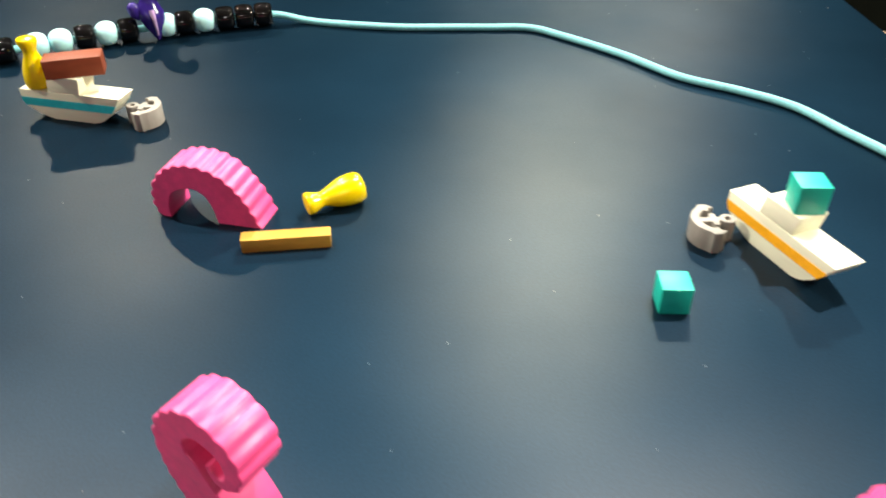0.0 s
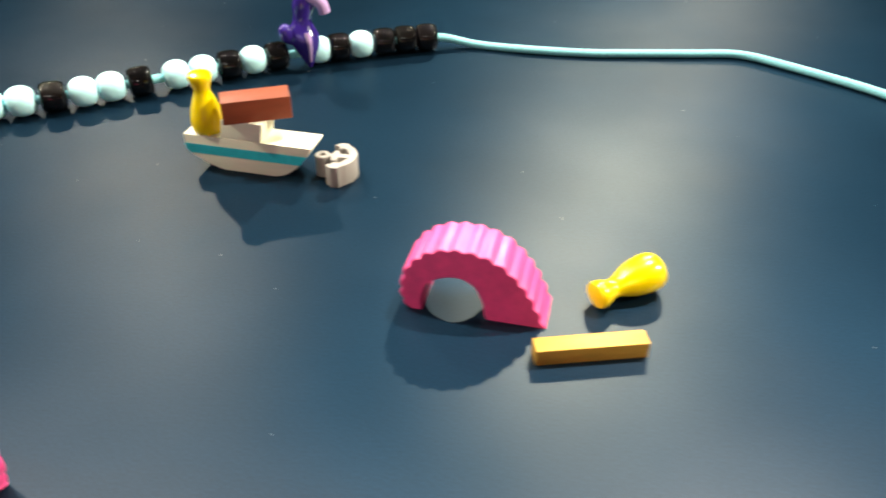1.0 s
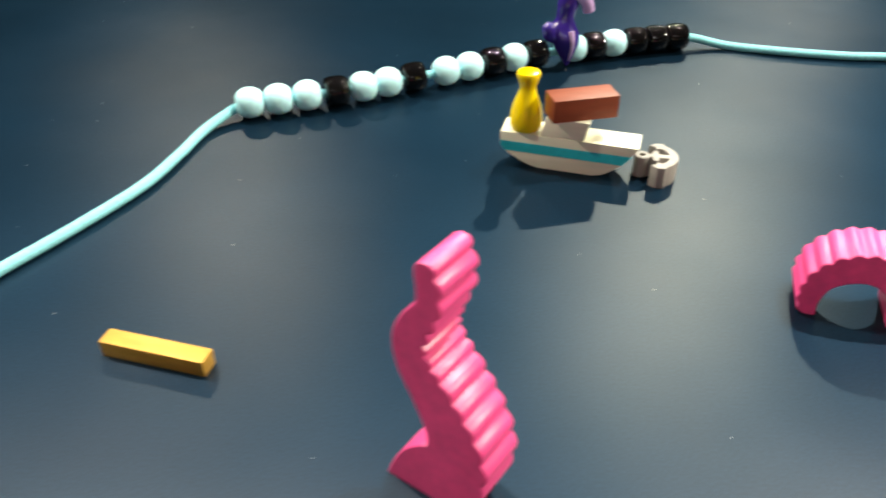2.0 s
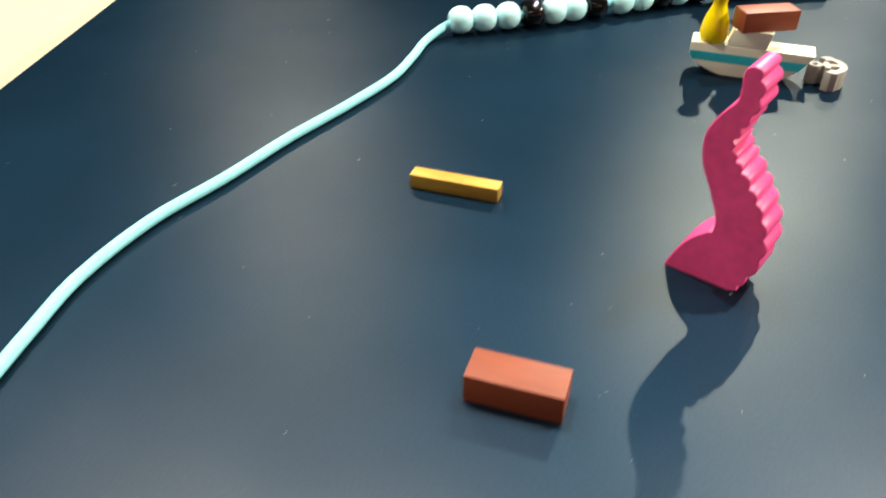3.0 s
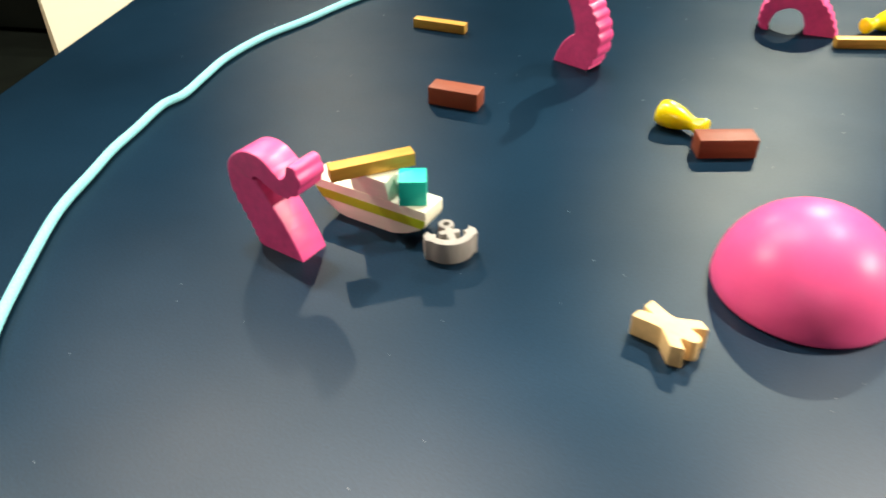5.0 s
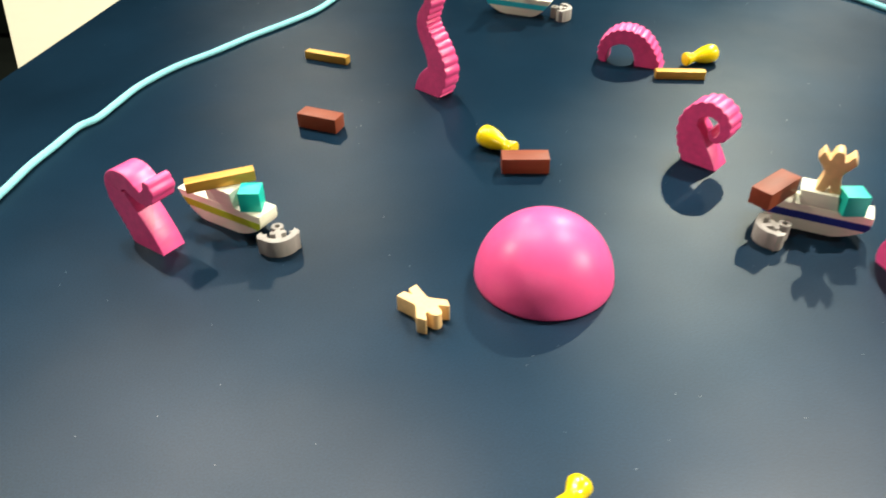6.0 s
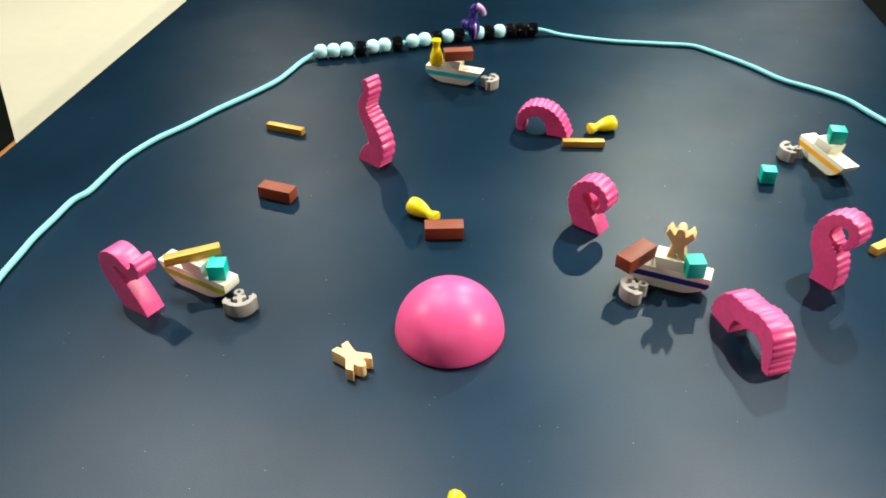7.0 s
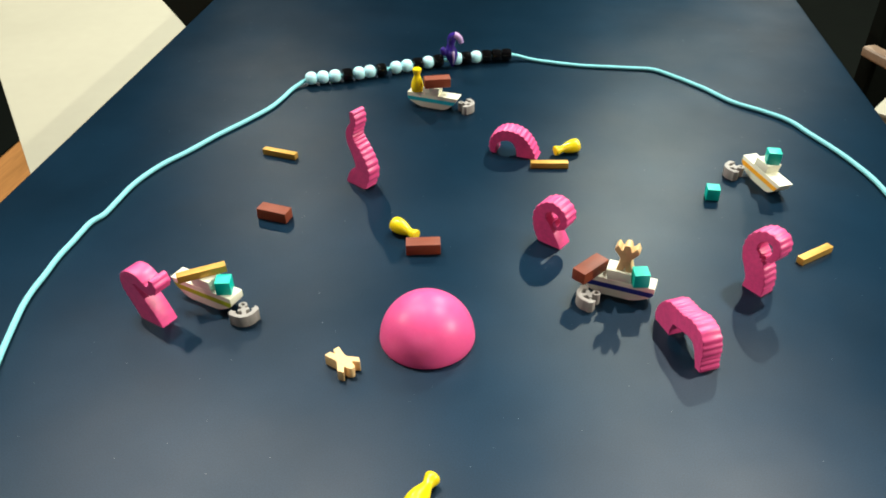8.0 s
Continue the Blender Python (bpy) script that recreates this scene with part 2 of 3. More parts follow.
def tube(points, radius, sides=12, per=8):
    """A round cord along points in millimetres."""
    line = [Vector(p) * MM for p in smooth_line(points, per)]
    bm = bmesh.new()
    rings = []
    for k, p in enumerate(line):
        way = (line[min(k + 1, len(line) - 1)] - line[max(k - 1, 0)]).normalized()
        side = way.cross(Vector((0, 0, 1))).normalized()
        up = side.cross(way)
        r = radius(k / (len(line) - 1)) if callable(radius) else radius
        rings.append([bm.verts.new(p + (side * math.cos(a) + up * math.sin(a)) * r * MM) for a in (2 * math.pi * j / sides for j in range(sides))])
    for lo, hi in zip(rings, rings[1:]):
        for j in range(sides):
            bm.faces.new((lo[j], lo[(j + 1) % sides], hi[(j + 1) % sides], hi[j]))
    bm.faces.new(rings[0])
    bm.faces.new(rings[-1])
    return bm


def tentacle(stem, ridges, depth=10.0, pitch=4.0, height=0.55, bevel=0.35):
    """A flat-sided arm sawn from a board. stem: (x, z, half width) along its middle, in millimetres; ridges: for each edge
    (left, right of the way along) the stretch from 0 to 1 that is scalloped."""
    line = smooth_line(stem, 14)
    n = len(line)
    run = [0.0]
    for a, b in zip(line, line[1:]):
        run.append(run[-1] + float(np.hypot(*(b - a)[:2])))
    # even steps along the middle
    steps = int(run[-1] / 0.45)
    even = []
    for k in range(steps + 1):
        s = run[-1] * k / steps
        even.append([float(np.interp(s, run, [p[c] for p in line])) for c in range(3)])
    edges = [[], []]
    for k, (x, z, w) in enumerate(even):
        ax, az, _ = even[max(k - 1, 0)]
        bx, bz, _ = even[min(k + 1, steps)]
        d = math.hypot(bx - ax, bz - az)
        nx, nz = -(bz - az) / d, (bx - ax) / d
        level = max(0.0, 1 - z / 5.0) if (k < steps * 0.25 or k > steps * 0.75) else 0.0
        nx, nz = nx * (1 - level) + math.copysign(level, nx), nz * (1 - level)
        d = math.hypot(nx, nz)
        nx, nz = nx / d, nz / d
        for side, sign in ((0, 1), (1, -1)):
            lo, hi = ridges[side]
            grow = 0.0
            if lo <= k / steps <= hi:
                grow = height * (abs(math.sin(math.pi * run[-1] * k / steps / pitch)) - 0.6)
            edges[side].append((x + sign * nx * (w + grow), max(z + sign * nz * (w + grow), 0.0)))
    bm = bmesh.new()
    rings = []
    for y, inset in ((0.0, bevel), (bevel * 0.35, bevel * 0.3), (bevel, 0.0), (depth - bevel, 0.0), (depth - bevel * 0.35, bevel * 0.3), (depth, bevel)):
        both = []
        for side in (0, 1):
            row = []
            for (x, z), (ox, oz) in zip(edges[side], edges[1 - side]):
                d = max(math.hypot(ox - x, oz - z), 0.01)
                f = min(inset / d, 0.4)
                row.append(bm.verts.new(((x + (ox - x) * f) * MM, y * MM, (z + (oz - z) * f) * MM)))
            both.append(row)
        rings.append(both)
    for lo, hi in zip(rings, rings[1:]):
        for side in (0, 1):
            for k in range(steps):
                bm.faces.new((lo[side][k], lo[side][k + 1], hi[side][k + 1], hi[side][k]))
        for k in (0, steps):
            bm.faces.new((lo[0][k], lo[1][k], hi[1][k], hi[0][k]))
    for ring in (rings[0], rings[-1]):
        for k in range(steps):
            bm.faces.new((ring[0][k], ring[0][k + 1], ring[1][k + 1], ring[1][k]))
    return bm


# ---- the room ----
def slab(name, x0, x1, y0, y1, z0, z1, mat, label, category):
    bm = bmesh.new()
    bmesh.ops.create_cube(bm, size=1.0, matrix=Matrix.Translation(((x0 + x1) / 2, (y0 + y1) / 2, (z0 + z1) / 2)) @ Matrix.Diagonal((x1 - x0, y1 - y0, z1 - z0, 1)))
    ob = part(name, bm, mat, None, smooth=0)
    return tagged(ob, label, category, kind="structure")


slab("floor", -4.0, 4.0, -3.5, 6.5, FLOOR - 0.1, FLOOR, FLOORWOOD, "orange-brown wooden floor of the room", "floor")
slab("ceiling", -4.0, 4.0, -3.5, 6.5, CEIL, CEIL + 0.1, CEILPAINT, "plain grey painted ceiling", "ceiling")
slab("wall_north", -4.0, 4.0, 6.5, 6.6, FLOOR, CEIL, WALLPAINT, "plain blue-grey painted wall", "wall")
slab("wall_south", -4.0, 4.0, -3.6, -3.5, FLOOR, CEIL, WALLPAINT, "plain blue-grey painted wall", "wall")
slab("wall_west", -4.1, -4.0, -3.5, 6.5, FLOOR, CEIL, WALLPAINT, "plain blue-grey painted wall", "wall")
slab("wall_east", 4.0, 4.1, -3.5, 6.5, FLOOR, CEIL, WALLPAINT, "plain blue-grey painted wall", "wall")

# every lamp gets a fitting, the two added fill lamps too
for x, y, watts, bulb, colour in SPOTS:
    fitting = base("ceiling_light", x * 1000, y * 1000, CEIL * 1000, 0, "unseen small round white ceiling light, downlight or added fill", "ceiling light", "lights in the ceiling")
    part("ring", turned([(42, 0), (48, -2), (50, -6), (46, -9), (40, -8), (38, 0)], 24), LAMPFRAME, fitting)
    part("lamp_glass", turned([(37.5, -0.2), (37.5, -2.0), (30, -4.5), (16, -6.2), (0, -6.8)], 24), GLOW, fitting, "glowing frosted glass")

# ---- the table ----
table = base("table", -98.5, 200, FLOOR * 1000, 0, "long table with a dark navy laminate top", "table")
part("tabletop", block(599, 2000, 26, 1.5, 2, None, (0, 0, -FLOOR * 1000 - 26)), TABLE, table, "dark navy satin laminate top")
for sx in (-1, 1):
    for sy in (-1, 1):
        part("leg", block(45, 45, -FLOOR * 1000 - 26.5, 3, 2, None, (sx * 255, sy * 930, 0)), TRIM, table)

# ---- beside the table ----
carton = base("white_box", -566.6, 522, FLOOR * 1000, 37.5, "tall white cardboard box standing beside the table", "box", "boxes beside the table")
part("body", block(212, 700, 641, 3, 2, None, (0, 0, 0)), CARTON, carton)
part("lid", block(214, 702, 3.8, 1.0, 2, None, (0, 0, 641.2)), CARTON, carton)
carton = base("white_box", 427, 412, FLOOR * 1000, -36, "white cardboard box standing beside the table", "box", "boxes beside the table")
part("body", block(300, 120, 641, 3, 2, None, (0, 0, 0)), CARTON, carton)
part("lid", block(302, 122, 3.8, 1.0, 2, None, (0, 0, 641.2)), CARTON, carton)

rug = single("rug", block(1500, 5600, 8, 3, 1), BLACKCLOTH, place(1060, 2000, FLOOR * 1000 + 0.2), "black woven rug on the floor", "rug")
single("rug", block(1900, 2400, 8, 3, 1), BLACKCLOTH, place(-2350, 2470, FLOOR * 1000 + 0.2), "black woven rug under the sofa", "rug")
sofa = base("sofa", -1620, 3000, FLOOR * 1000 + 8.4, 0, "low black cloth sofa beyond the table", "sofa")
part("seat", block(800, 2400, 420, 40, 3, None, (0, 0, 0)), BLACKCLOTH, sofa)
part("backrest", block(200, 2400, 800, 40, 3, None, (-505, 0, 0)), BLACKCLOTH, sofa)

chair = base("chair", 743, 794, FLOOR * 1000 + 8.4, 22.4, "pale wooden armchair with a dark seat", "chair")
part("seat", block(480, 460, 60, 12, 3, None, (0, 0, 360)), BLACKCLOTH, chair, "black cloth seat")
for sx in (-1, 1):
    for sy in (-1, 1):
        part("leg", block(34, 34, 358, 4, 2, None, (sx * 215, sy * 200, 0)), PALEWOOD, chair)
    part("arm_post", block(30, 30, 155, 4, 2, None, (sx * 250, -150, 365)), PALEWOOD, chair)
    part("armrest", block(24, 420, 16, 6, 3, None, (sx * 250, 0, 520.5)), PALEWOOD, chair)
part("backrest", block(480, 36, 420, 12, 3, None, (0, 215, 421)), BLACKCLOTH, chair)

# ---- the cord of beads ----
LEFT = [(-312, -150), (-302, -112), (-300.8, -85), (-306.8, -61.9), (-313.2, -45.7), (-320.0, -22.1), (-326.3, 4.0), (-327.9, 27), (-328.8, 43), (-328, 58.5), (-327.2, 77.6),
        (-323, 87.6), (-321.8, 104.6), (-320, 125), (-312.5, 149), (-300.5, 171), (-288.5, 196), (-275, 220), (-263.8, 243), (-259, 262), (-256, 278), (-249, 289.5)]
BEADS = [(-242.9, 291.4), (-233.8, 294.6), (-224.4, 298.0), (-215.0, 301.8), (-206.0, 305.8), (-197.7, 310.0), (-188.9, 314.8), (-177.5, 320.6), (-168.9, 325.2), (-160.3, 330.0),
         (-152.2, 334.3), (-144.0, 338.2), (-136.2, 341.5), (-128.6, 344.6), (-121.0, 347.4), (-112.6, 350.3), (-103.8, 353.2), (-95.4, 355.8), (-86.8, 358.0)]
KINDS = "bbbkbbkbbkbkpbkbkkk"
RIGHT = [(-80, 360), (-66, 359), (-47, 354), (-24, 350.3), (-9.5, 349.8), (16.7, 349.5), (37, 348.5), (52, 337.3), (74, 316), (92.5, 293), (113, 279), (129, 265),
         (139.5, 244.5), (149.5, 225.5), (158.6, 204), (166, 178), (170, 140), (172, 90), (168, 30)]
BEADS = [(x - 0.8, y) for x, y in BEADS]
cord_line = [(x, y, 1.6) for x, y in LEFT[:-1]] + [(LEFT[-1][0], LEFT[-1][1], 3.6)]
cord_line += [(x, y, 5.0) for x, y in BEADS]
cord_line += [(RIGHT[0][0], RIGHT[0][1], 4.2)] + [(x, y, 1.6) for x, y in RIGHT[1:]]
cord = single("cord", tube(cord_line, 1.58, 14, 7), CORD, Matrix.Identity(4), "pale aqua craft cord laid in a loop on the table", "cord")

BEAD_PROFILE = [(1.7, -4.55), (2.6, -4.6), (3.5, -4.15), (4.3, -3.3), (4.95, -2.1), (5.25, -0.8), (5.25, 0.8), (4.95, 2.1), (4.3, 3.3), (3.5, 4.15), (2.6, 4.6), (1.7, 4.55)]
PONY_PROFILE = [(1.7, -4.1), (3.5, -4.2), (4.7, -3.7), (5.2, -2.2), (5.3, -0.8), (5.3, 0.8), (5.2, 2.2), (4.7, 3.7), (3.5, 4.2), (1.7, 4.1)]


def bead_mesh(name, profile, mat):
    me = bpy.data.meshes.new(name)
    bm = turned(profile, 28)
    bmesh.ops.recalc_face_normals(bm, faces=bm.faces)
    bm.to_mesh(me)
    bm.free()
    me.materials.append(mat)
    me.polygons.foreach_set("use_smooth", [True] * len(me.polygons))
    return me


blue_bead, black_bead = bead_mesh("bead", BEAD_PROFILE, BEAD_BLUE), bead_mesh("bead", PONY_PROFILE, BEAD_BLACK)
rng = random.Random(4)
for k, ((x, y), kind) in enumerate(zip(BEADS, KINDS)):
    ax, ay = BEADS[max(k - 1, 0)]
    bx, by = BEADS[min(k + 1, len(BEADS) - 1)]
    yaw = math.degrees(math.atan2(by - ay, bx - ax))
    if kind == "p":
        continue
    ob = new("bead", blue_bead if kind == "b" else black_bead)
    ob.matrix_basis = place(x, y, 5.32, 0, 90 + rng.uniform(-4, 4), yaw + rng.uniform(-5, 5))
    tagged(ob, "pale blue matt plastic bead threaded on the cord" if kind == "b" else "glossy black plastic pony bead threaded on the cord", "bead", "beads on the cord")

# the purple charm between the beads
def loft(rings, steps=24):
    """A smooth closed body through level ovals of (x, y, z, half width, half depth) in millimetres."""
    bm = bmesh.new()
    rows = []
    for x, y, z, rx, ry in smooth_line(rings, 4):
        rows.append([bm.verts.new(((x + max(rx, 0.1) * math.cos(a)) * MM, (y + max(ry, 0.1) * math.sin(a)) * MM, z * MM)) for a in (2 * math.pi * k / steps for k in range(steps))])
    for lo, hi in zip(rows, rows[1:]):
        for k in range(steps):
            bm.faces.new((lo[k], lo[(k + 1) % steps], hi[(k + 1) % steps], hi[k]))
    bm.faces.new(rows[0])
    bm.faces.new(rows[-1])
    return bm


charm = base("charm", -134.6, 342.0, 0, 20, "glossy purple plastic animal charm threaded on the cord", "charm")
charm_body = part("body", loft([(1.4, -2.6, 0.2, 0.7, 0.6), (1.2, -2.2, 4, 2.9, 2.6), (0.8, -1.6, 8, 5.0, 4.6), (0.3, -1.0, 12, 5.9, 5.6), (-0.2, -0.6, 15.2, 5.0, 4.4), (0.3, -0.3, 18, 3.6, 3.2),
                   (0.9, 0, 20.8, 3.8, 3.4), (1.5, 0, 23.8, 4.3, 3.6), (2.1, 0, 26.6, 3.9, 3.3), (2.6, 0, 28.4, 2.5, 2.2), (2.8, 0, 29.0, 0.6, 0.5)]), PURPLE, charm, smooth=60)
part("fin", loft([(-4.4, -1.6, 9.6, 1.4, 1.2), (-5.4, -1.7, 11.4, 2.7, 2.2), (-6.2, -1.7, 14.0, 3.0, 2.5), (-6.6, -1.6, 16.2, 2.5, 2.2), (-6.6, -1.5, 17.6, 1.0, 0.9)]), PURPLE, charm, smooth=60)
part("stripe", tube([(1.5, -4.2, 2.8), (1.4, -5.8, 7.0), (1.2, -6.45, 11.0), (0.9, -5.4, 14.6)], lambda s: 0.45 + 0.75 * s, 12, 6), LILAC, charm_body, "lilac stripe down the front")
part("snout", tube([(3.0, -1.4, 27.6), (5.6, -2.0, 26.4), (7.8, -2.4, 23.8), (8.8, -2.5, 20.6)], lambda s: 2.7 - 0.5 * s, 16, 6), LILAC, charm_body, "lilac plastic snout")

# ---- tentacles ----
G_T = "tentacles round the dome"


def put_tentacle(stem, ridges, x, y, turn, label, **more):
    return single("tentacle", tentacle(stem, ridges, **more), PINK, place(x, y, 0, 0, 0, turn), label, "tentacle", G_T, smooth=60, flat_sides=True)


put_tentacle([(8.2, 0, 8.2), (11, 5, 8.0), (14.9, 11, 6.6), (15.1, 16, 5.8), (13.6, 20.5, 5.3), (10.6, 25.8, 4.7), (7.2, 31, 4.0), (6.0, 36, 3.3), (7.4, 40.3, 2.9), (9.8, 44.8, 2.3), (10.1, 48.6, 2.3), (9.6, 51.2, 2.1), (9.2, 52.8, 1.5), (9.0, 53.4, 0.6)],
             ((2, 2), (0.1, 1)), -182.0, 146.0, -33.2, "tall wavy pink wooden tentacle standing upright", pitch=3.5, height=1.0)
put_tentacle([(-2.2, 0, 1.7), (-3.0, 4, 2.5), (-1.6, 9.8, 3.2), (3.2, 13.8, 3.8), (9.3, 14.7, 4.0), (15.0, 12.4, 4.7), (18.9, 7.4, 5.6), (21.9, 0, 6.9)],
             ((0, 1), (2, 2)), -85.5, 194.7, -13.6, "pink wooden tentacle bent into a scalloped arch", pitch=2.8, height=0.85, depth=11.8)
put_tentacle([(9.1, 0, 7.6), (5.6, 5.5, 6.6), (2.8, 11.0, 6.1), (0.8, 17, 4.4), (2.8, 22.9, 3.4), (8.7, 26.1, 3.1), (15.1, 23.4, 2.6), (16.9, 18.3, 2.2), (15.0, 14.3, 1.6), (12.5, 13.7, 1.2), (11.0, 15.4, 0.9), (10.5, 17.0, 0.5)],
             ((0.1, 0.9), (2, 2)), -55.2, 93.6, -32.0, "pink wooden tentacle curled into a tight ring", pitch=3.1, height=0.75, depth=10.6)
put_tentacle([(6.1, 0, 6.2), (6.2, 7, 6.1), (3.8, 14, 6.3), (0.4, 19.5, 5.7), (-1.6, 25.6, 4.1), (0.2, 31.9, 3.4), (5.8, 35.9, 2.9), (11.5, 34.5, 2.7), (13.2, 29.8, 2.3), (12.0, 25.8, 1.9), (9.9, 23.2, 1.5)],
             ((0.42, 1), (0.05, 0.4)), 58.4, 63.1, -49.0, "pink wooden tentacle with a curled open tip", pitch=3.0, height=0.7)
put_tentacle([(6.6, 0, 6.7), (6.0, 4, 7.1), (7.6, 8.6, 6.9), (10.8, 12.6, 6.2), (15.7, 14.0, 5.2), (21.7, 15.0, 4.8), (27.1, 16.6, 5.2), (33.2, 15.4, 5.1), (36.7, 10.0, 3.8), (37.6, 5.6, 2.8), (39.3, 0, 2.3)],
             ((0.22, 1), (2, 2)), 8.3, 29.7, -65.3, "pink wooden tentacle bridging over, scalloped along its top", pitch=2.7, height=0.7, depth=10.8)
put_tentacle([(7.2, 0, 7.7), (4.8, 4, 7.4), (2.4, 8.5, 7.0), (-0.4, 13, 6.6), (-3.6, 18.2, 6.1), (-4.6, 23.2, 5.0), (-1.6, 26.6, 4.0), (2.6, 26.9, 3.6), (6.2, 24.8, 3.2), (9.6, 23.2, 2.8), (12.8, 23.9, 2.9), (14.8, 26.4, 2.8), (14.9, 28.8, 2.2), (14.4, 30.2, 1.5), (14.0, 30.9, 0.6)],
             ((0.06, 0.42), (0.8, 0.99)), -258.4, -0.9, -24.6, "pink wooden tentacle looped over with an upturned tip", pitch=2.9, height=0.75)

# the half ball in the middle
R = 24.3
profile = [(R - 0.8, 0.0), (R - 0.15, 0.25), (R, 0.9)] + [(R * math.cos(a), R * math.sin(a)) for a in (math.pi / 2 * k / 24 for k in range(2, 24))] + [(0, R)]
dome = single("dome", turned(profile, 72), DOME, place(-108.3, 3.0, 0), "shiny pink plastic half ball lying flat side down", "half ball", smooth=60)

# ---- boats ----
HULL = [(-17, 11), (-17, 7.2), (-16.4, 5.6), (-14.6, 4.0), (-10.5, 1.7), (-7.5, 0.6), (-5.0, 0), (11.6, 0), (13.8, 0.5), (15.8, 1.4), (18.9, 3.8), (22.0, 7.4), (24.3, 11)]
STRIPE = [(-16.9, 8.0), (-16.7, 6.4), (-15.6, 4.9), (20.0, 4.9), (22.4, 8.0)]
BOAT_W = 9.6


def boat(x, y, turn, paint, word):
    ob = base("boat", x, y, 0, turn, "white painted wooden toy boat with %s stripe" % word, "toy boat", "boats on the table")
    hull = part("hull", plate(HULL, BOAT_W, 0.3), WHITE, ob)
    part("cabin", plate([(-4.8, 11.02), (8.2, 11.02), (9.5, 17.0), (-3.6, 17.0)], BOAT_W - 0.1, 0.3), WHITE, ob)
    for side in (-1, 1):
        bm = plate(STRIPE, 0.16, 0)
        bmesh.ops.translate(bm, verts=bm.verts, vec=(0, side * (BOAT_W / 2 + 0.02) * MM, 0))
        part("stripe", bm, paint, hull, "%s painted stripe" % word.split()[-1])
    return ob


boat(-141.7, 264.1, -14.0, CYAN, "a cyan")
boat(-226.1, 17.2, 158.6, GREEN, "a lime")
boat(-7.9, 49.0, 164.8, NAVY, "a navy")
boat(91.0, 177.0, -68.5, ORANGE, "an amber")


# ---- anchors ----
def arc(cx, cy, r, a0, a1, n):
    return [(cx + r * math.cos(radians(a0 + (a1 - a0) * k / n)), cy + r * math.sin(radians(a0 + (a1 - a0) * k / n))) for k in range(n + 1)]


ANCHOR_H = 6.8


def ring_mesh(ro, ri, h, n=24):
    bm = bmesh.new()
    rows = []
    for r, z in ((ri, 0), (ro - 0.2, 0), (ro, 0.2), (ro, h - 0.2), (ro - 0.2, h), (ri + 0.15, h), (ri, h - 0.15)):
        rows.append([bm.verts.new((r * MM * math.cos(2 * math.pi * k / n), r * MM * math.sin(2 * math.pi * k / n), z * MM)) for k in range(n)])
    rows.append(rows[0])
    for lo, hi in zip(rows, rows[1:]):
        for k in range(n):
            bm.faces.new((lo[k], lo[(k + 1) % n], hi[(k + 1) % n], hi[k]))
    return bm


def anchor(x, y, turn, label):
    """A small flat anchor; its eye stands at x, y and its crown points along turn."""
    ob = base("anchor", x, y, 0, turn, label, "anchor", "anchors beside the boats")
    part("eye", ring_mesh(2.3, 0.95, ANCHOR_H), GREY, ob)
    shank = [(2.1, 0.9), (2.9, 1.0), (3.1, 2.6), (3.5, 3.0), (4.4, 3.0), (4.8, 2.6), (4.9, 1.1), (8.2, 1.0), (8.2, -1.0), (4.9, -1.1), (4.8, -2.6), (4.4, -3.0), (3.5, -3.0), (3.1, -2.6), (2.9, -1.0), (2.1, -0.9)]
    part("shank", plate(shank, ANCHOR_H - 0.06, 0.2, False), GREY, ob)
    outer, inner = arc(3.0, 0, 7.5, -56, 56, 16), arc(2.6, 0, 5.4, 50, -50, 12)
    fluke = [(6.4, 7.6), (4.2, 7.6), (2.2, 6.0), (3.9, 5.4), (4.2, 3.9), (5.6, 4.5)]
    crown = outer + fluke + inner + [(x, -y) for x, y in reversed(fluke)]
    part("crown", plate(crown, ANCHOR_H, 0.2, False), GREY, ob)
    return ob


anchor(-117.0, 258.4, -8, "small grey wooden anchor beside a white boat")
anchor(78.0, 182.6, 184, "small grey wooden anchor beside a white boat")
anchor(-22.6, 39.2, 196, "small grey wooden anchor beside a white boat")
anchor(-206.4, 8.4, -67, "small grey wooden anchor beside a white boat")


# ---- cubes, bricks and bars ----
def cube(x, y, z, turn, label, s=8.0):
    return single("wooden_cube", block(s, s, s, 0.35), TEAL, place(x, y, z, 0, 0, turn), label, "cube", "teal cubes")


cube(55.5, 152.6, 0, -2, "small teal painted wooden cube on the table")
cube(93.3, 172.7, 17.05, -2, "small teal painted wooden cube on a boat's cabin", 8.3)
cube(-216.8, 13.4, 11.05, 10, "small teal painted wooden cube on a boat's deck")
cube(-0.4, 44.4, 11.05, 8, "small teal painted wooden cube on a boat's deck", 8.3)


def brick(m, label):
    return single("brick", block(20, 8.4, 7.0, 0.4), BROWN, m, label, "block", "brown blocks")


brick(place(-216.9, 98.6, 0, 0, 0, -12.6), "red-brown painted wooden block on the table")
brick(place(-120.5, 74.7, 0, 0, 0, 9.2), "red-brown painted wooden block beside a yellow peg")
brick(place(-136.0, 263.2, 17.05, 0, 0, 15), "red-brown painted wooden block on a boat's cabin")
brick(place(-26.3, 49.6, 11.05, 0, 0, 49), "red-brown painted wooden block across a boat's bow")


def bar(m, label):
    return single("bar", block(25.4, 4.6, 4.3, 0.35), GOLD, m, label, "bar", "gold bars")


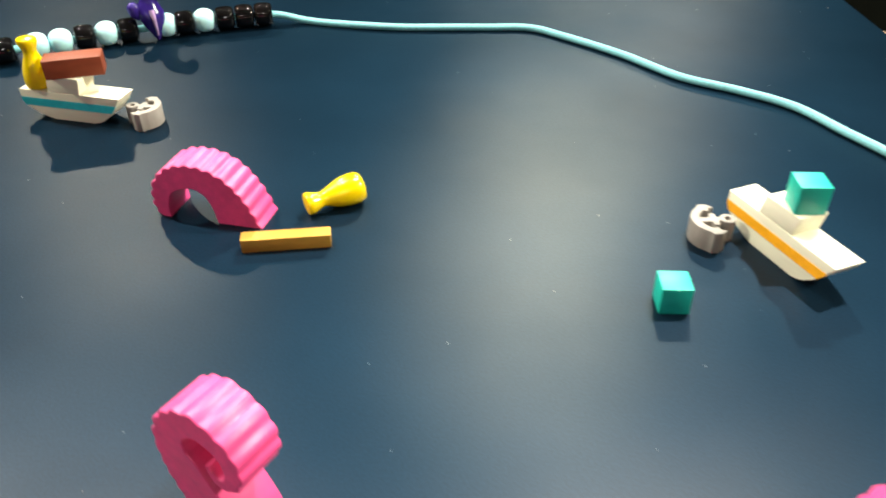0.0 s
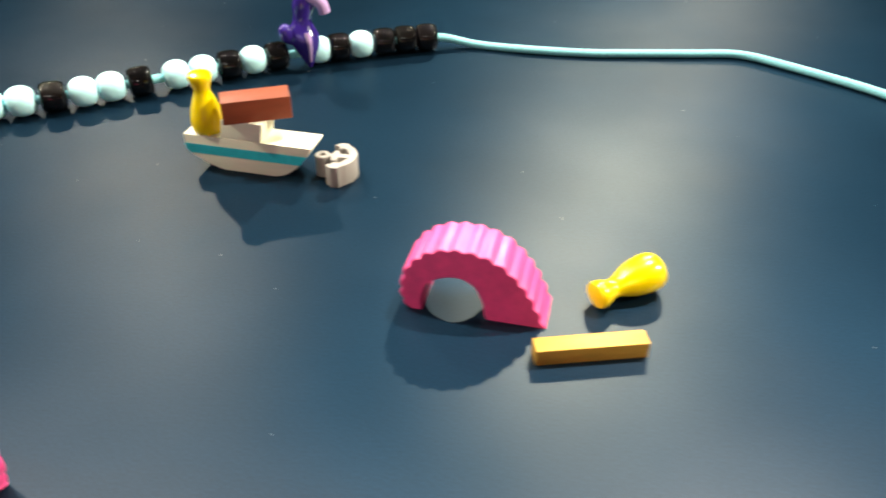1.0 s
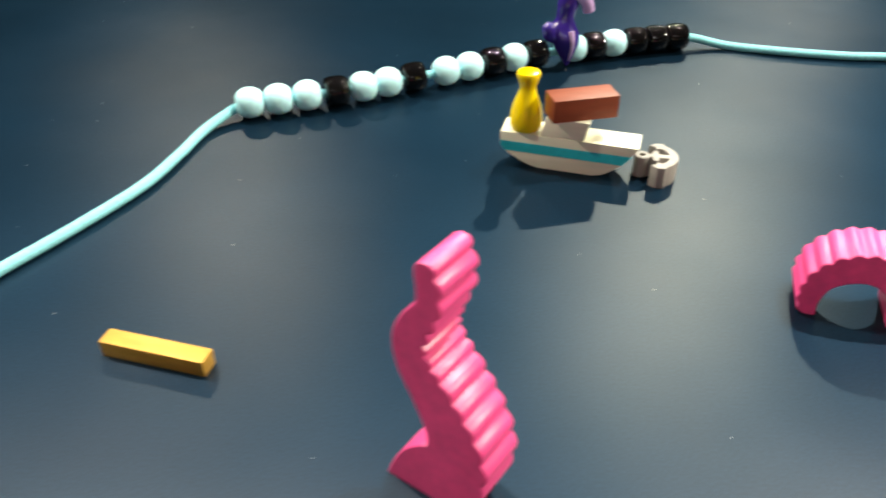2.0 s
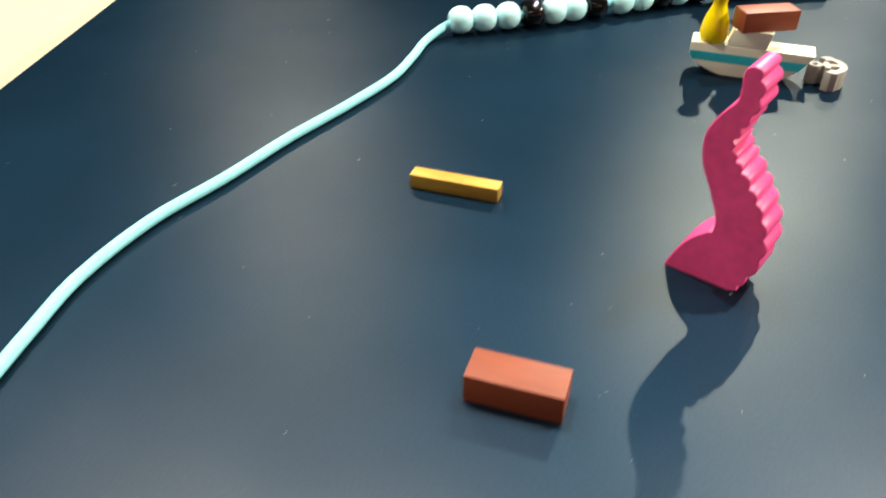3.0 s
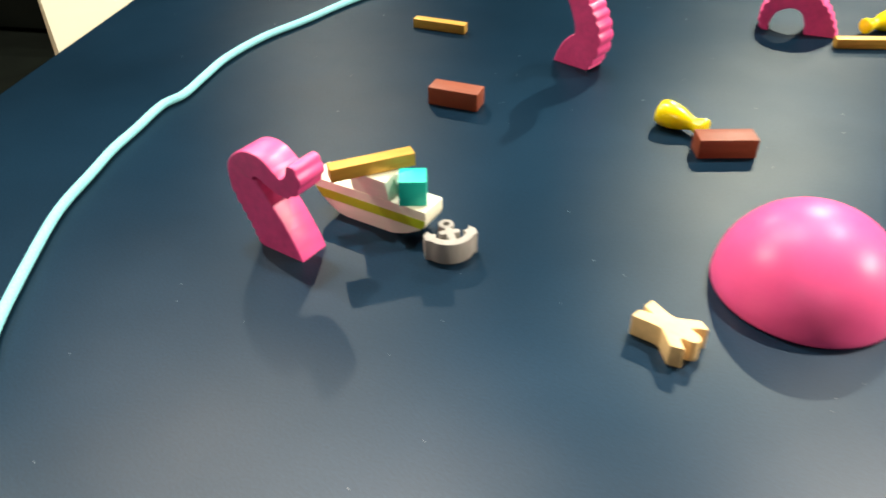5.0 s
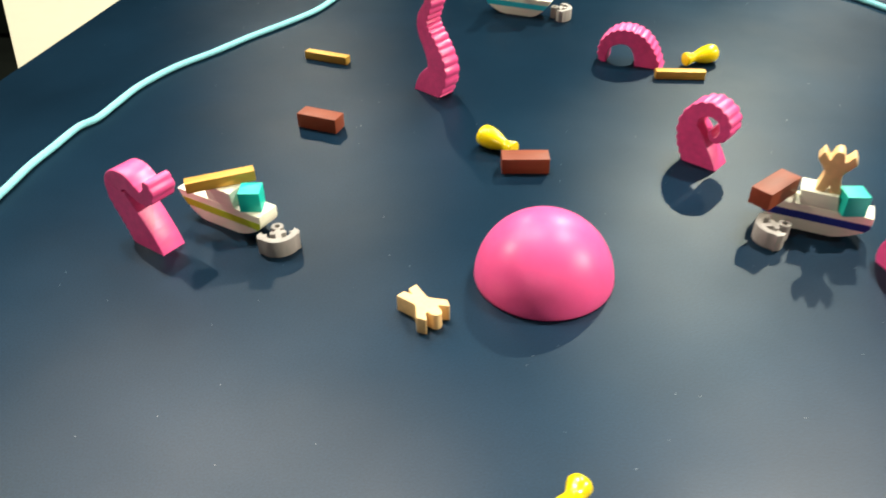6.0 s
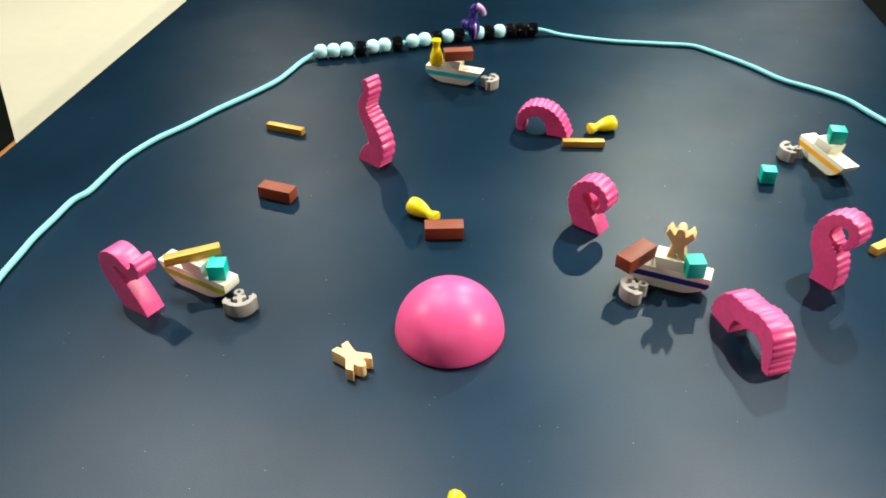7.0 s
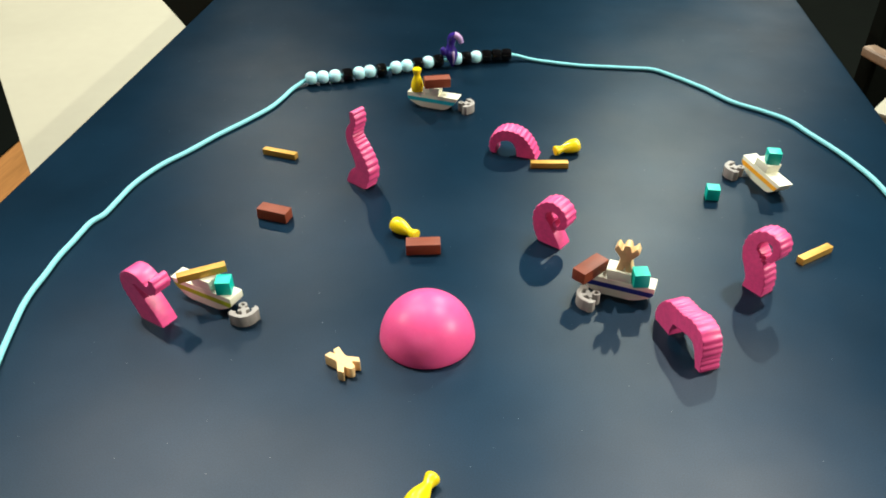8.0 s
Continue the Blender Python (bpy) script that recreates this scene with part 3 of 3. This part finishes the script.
bar(place(-235.5, 173.6, 0, 0, 0, -12.9), "gold painted wooden bar on the table")
bar(place(-48.4, 179.4, 0, 0, 0, 6.2), "gold painted wooden bar beside a pink arch")
bar(place(104.2, 94.2, 0, 0, 0, 37), "gold painted wooden bar on the table")
bar(place(-229.5, 16.9, 17.28, 0, -1.5, 29), "gold painted wooden bar lying across a boat's cabin")

# ---- pegs ----
PEG = [(0.95 * r, h) for r, h in [(3.8, 0), (4.5, 0.3), (5.0, 1.4), (5.15, 3.3), (4.95, 5.4), (4.45, 7.7), (3.65, 9.9), (2.85, 11.8), (2.5, 13.0), (2.55, 14.0), (3.05, 15.3), (3.55, 16.7), (3.7, 17.7), (3.4, 18.3), (2.5, 18.5), (0, 18.7)]]


def peg(m, label):
    return single("peg", turned(PEG, 32), YELLOW, m, label, "game peg", "yellow pegs", smooth=50)


def lying(x, y, turn):
    """A peg on its side, its head along turn; x, y is the middle of its foot."""
    return place(x, y, 4.9, 0, 94.0, turn)


peg(place(-151.8, 265.6, 11.05), "yellow painted wooden peg standing on a boat's stern")
peg(lying(-28.8, 204.4, 209), "yellow painted wooden peg lying on its side")
peg(lying(-141.2, 94.0, -33), "yellow painted wooden peg lying on its side")
peg(lying(-100.4, -102.2, 69), "yellow painted wooden peg lying on its side")

# ---- figures ----
HALF = [(0, 3.0), (1.0, 0.05), (1.2, 0), (4.1, 0), (4.3, 0.3), (3.6, 3.2), (2.9, 6.4), (3.0, 8.0), (6.3, 12.4), (6.5, 12.9), (5.2, 15.6), (4.8, 15.7), (3.0, 13.2), (2.2, 12.9), (1.95, 14.6), (1.5, 15.9), (0.7, 16.6)]
FIGURE = HALF + [(-x, z) for x, z in reversed(HALF[1:])]


def figure(m, label):
    return single("figure", plate(FIGURE, 6.2, 0.3), TAN, m, label, "game figure", "wooden figures")


figure(place(-152.4, -19.4, 3.1, 0, 0, -128.6) @ pose(0, 0, 0, -90, 0, 0), "tan wooden figure with raised arms lying on the table")
figure(place(-8.3, 49.0, 17.05, 0, 0, -15), "tan wooden figure with raised arms standing on a boat")

# ---- lint on the table ----
bm = bmesh.new()
rng = random.Random(11)
for _ in range(240):
    x, y = rng.uniform(-380, 190), rng.uniform(-150, 480)
    a, l, w = rng.uniform(0, math.pi), rng.choice((0.2, 0.25, 0.35, 0.45, 0.6)), rng.uniform(0.05, 0.1)
    dx, dy = math.cos(a) * l / 2, math.sin(a) * l / 2
    ex, ey = -math.sin(a) * w, math.cos(a) * w
    bow = rng.uniform(-0.3, 0.3) * l
    low, mid = 0.05, rng.uniform(0.1, 0.25)
    pts = [(x - dx, y - dy, low), (x + ex * bow / w, y + ey * bow / w, mid), (x + dx, y + dy, low)]
    rows = [[bm.verts.new(((px + sx * ex) * MM, (py + sx * ey) * MM, (pz + sz) * MM)) for sx, sz in ((-1, 0), (1, 0), (0, 0.08))] for px, py, pz in pts]
    for lo, hi in zip(rows, rows[1:]):
        for j in range(3):
            bm.faces.new((lo[j], lo[(j + 1) % 3], hi[(j + 1) % 3], hi[j]))
single("lint", bm, LINT, Matrix.Identity(4), "fine pale lint and dust scattered over the table", "dust", "", "stuff", smooth=0)
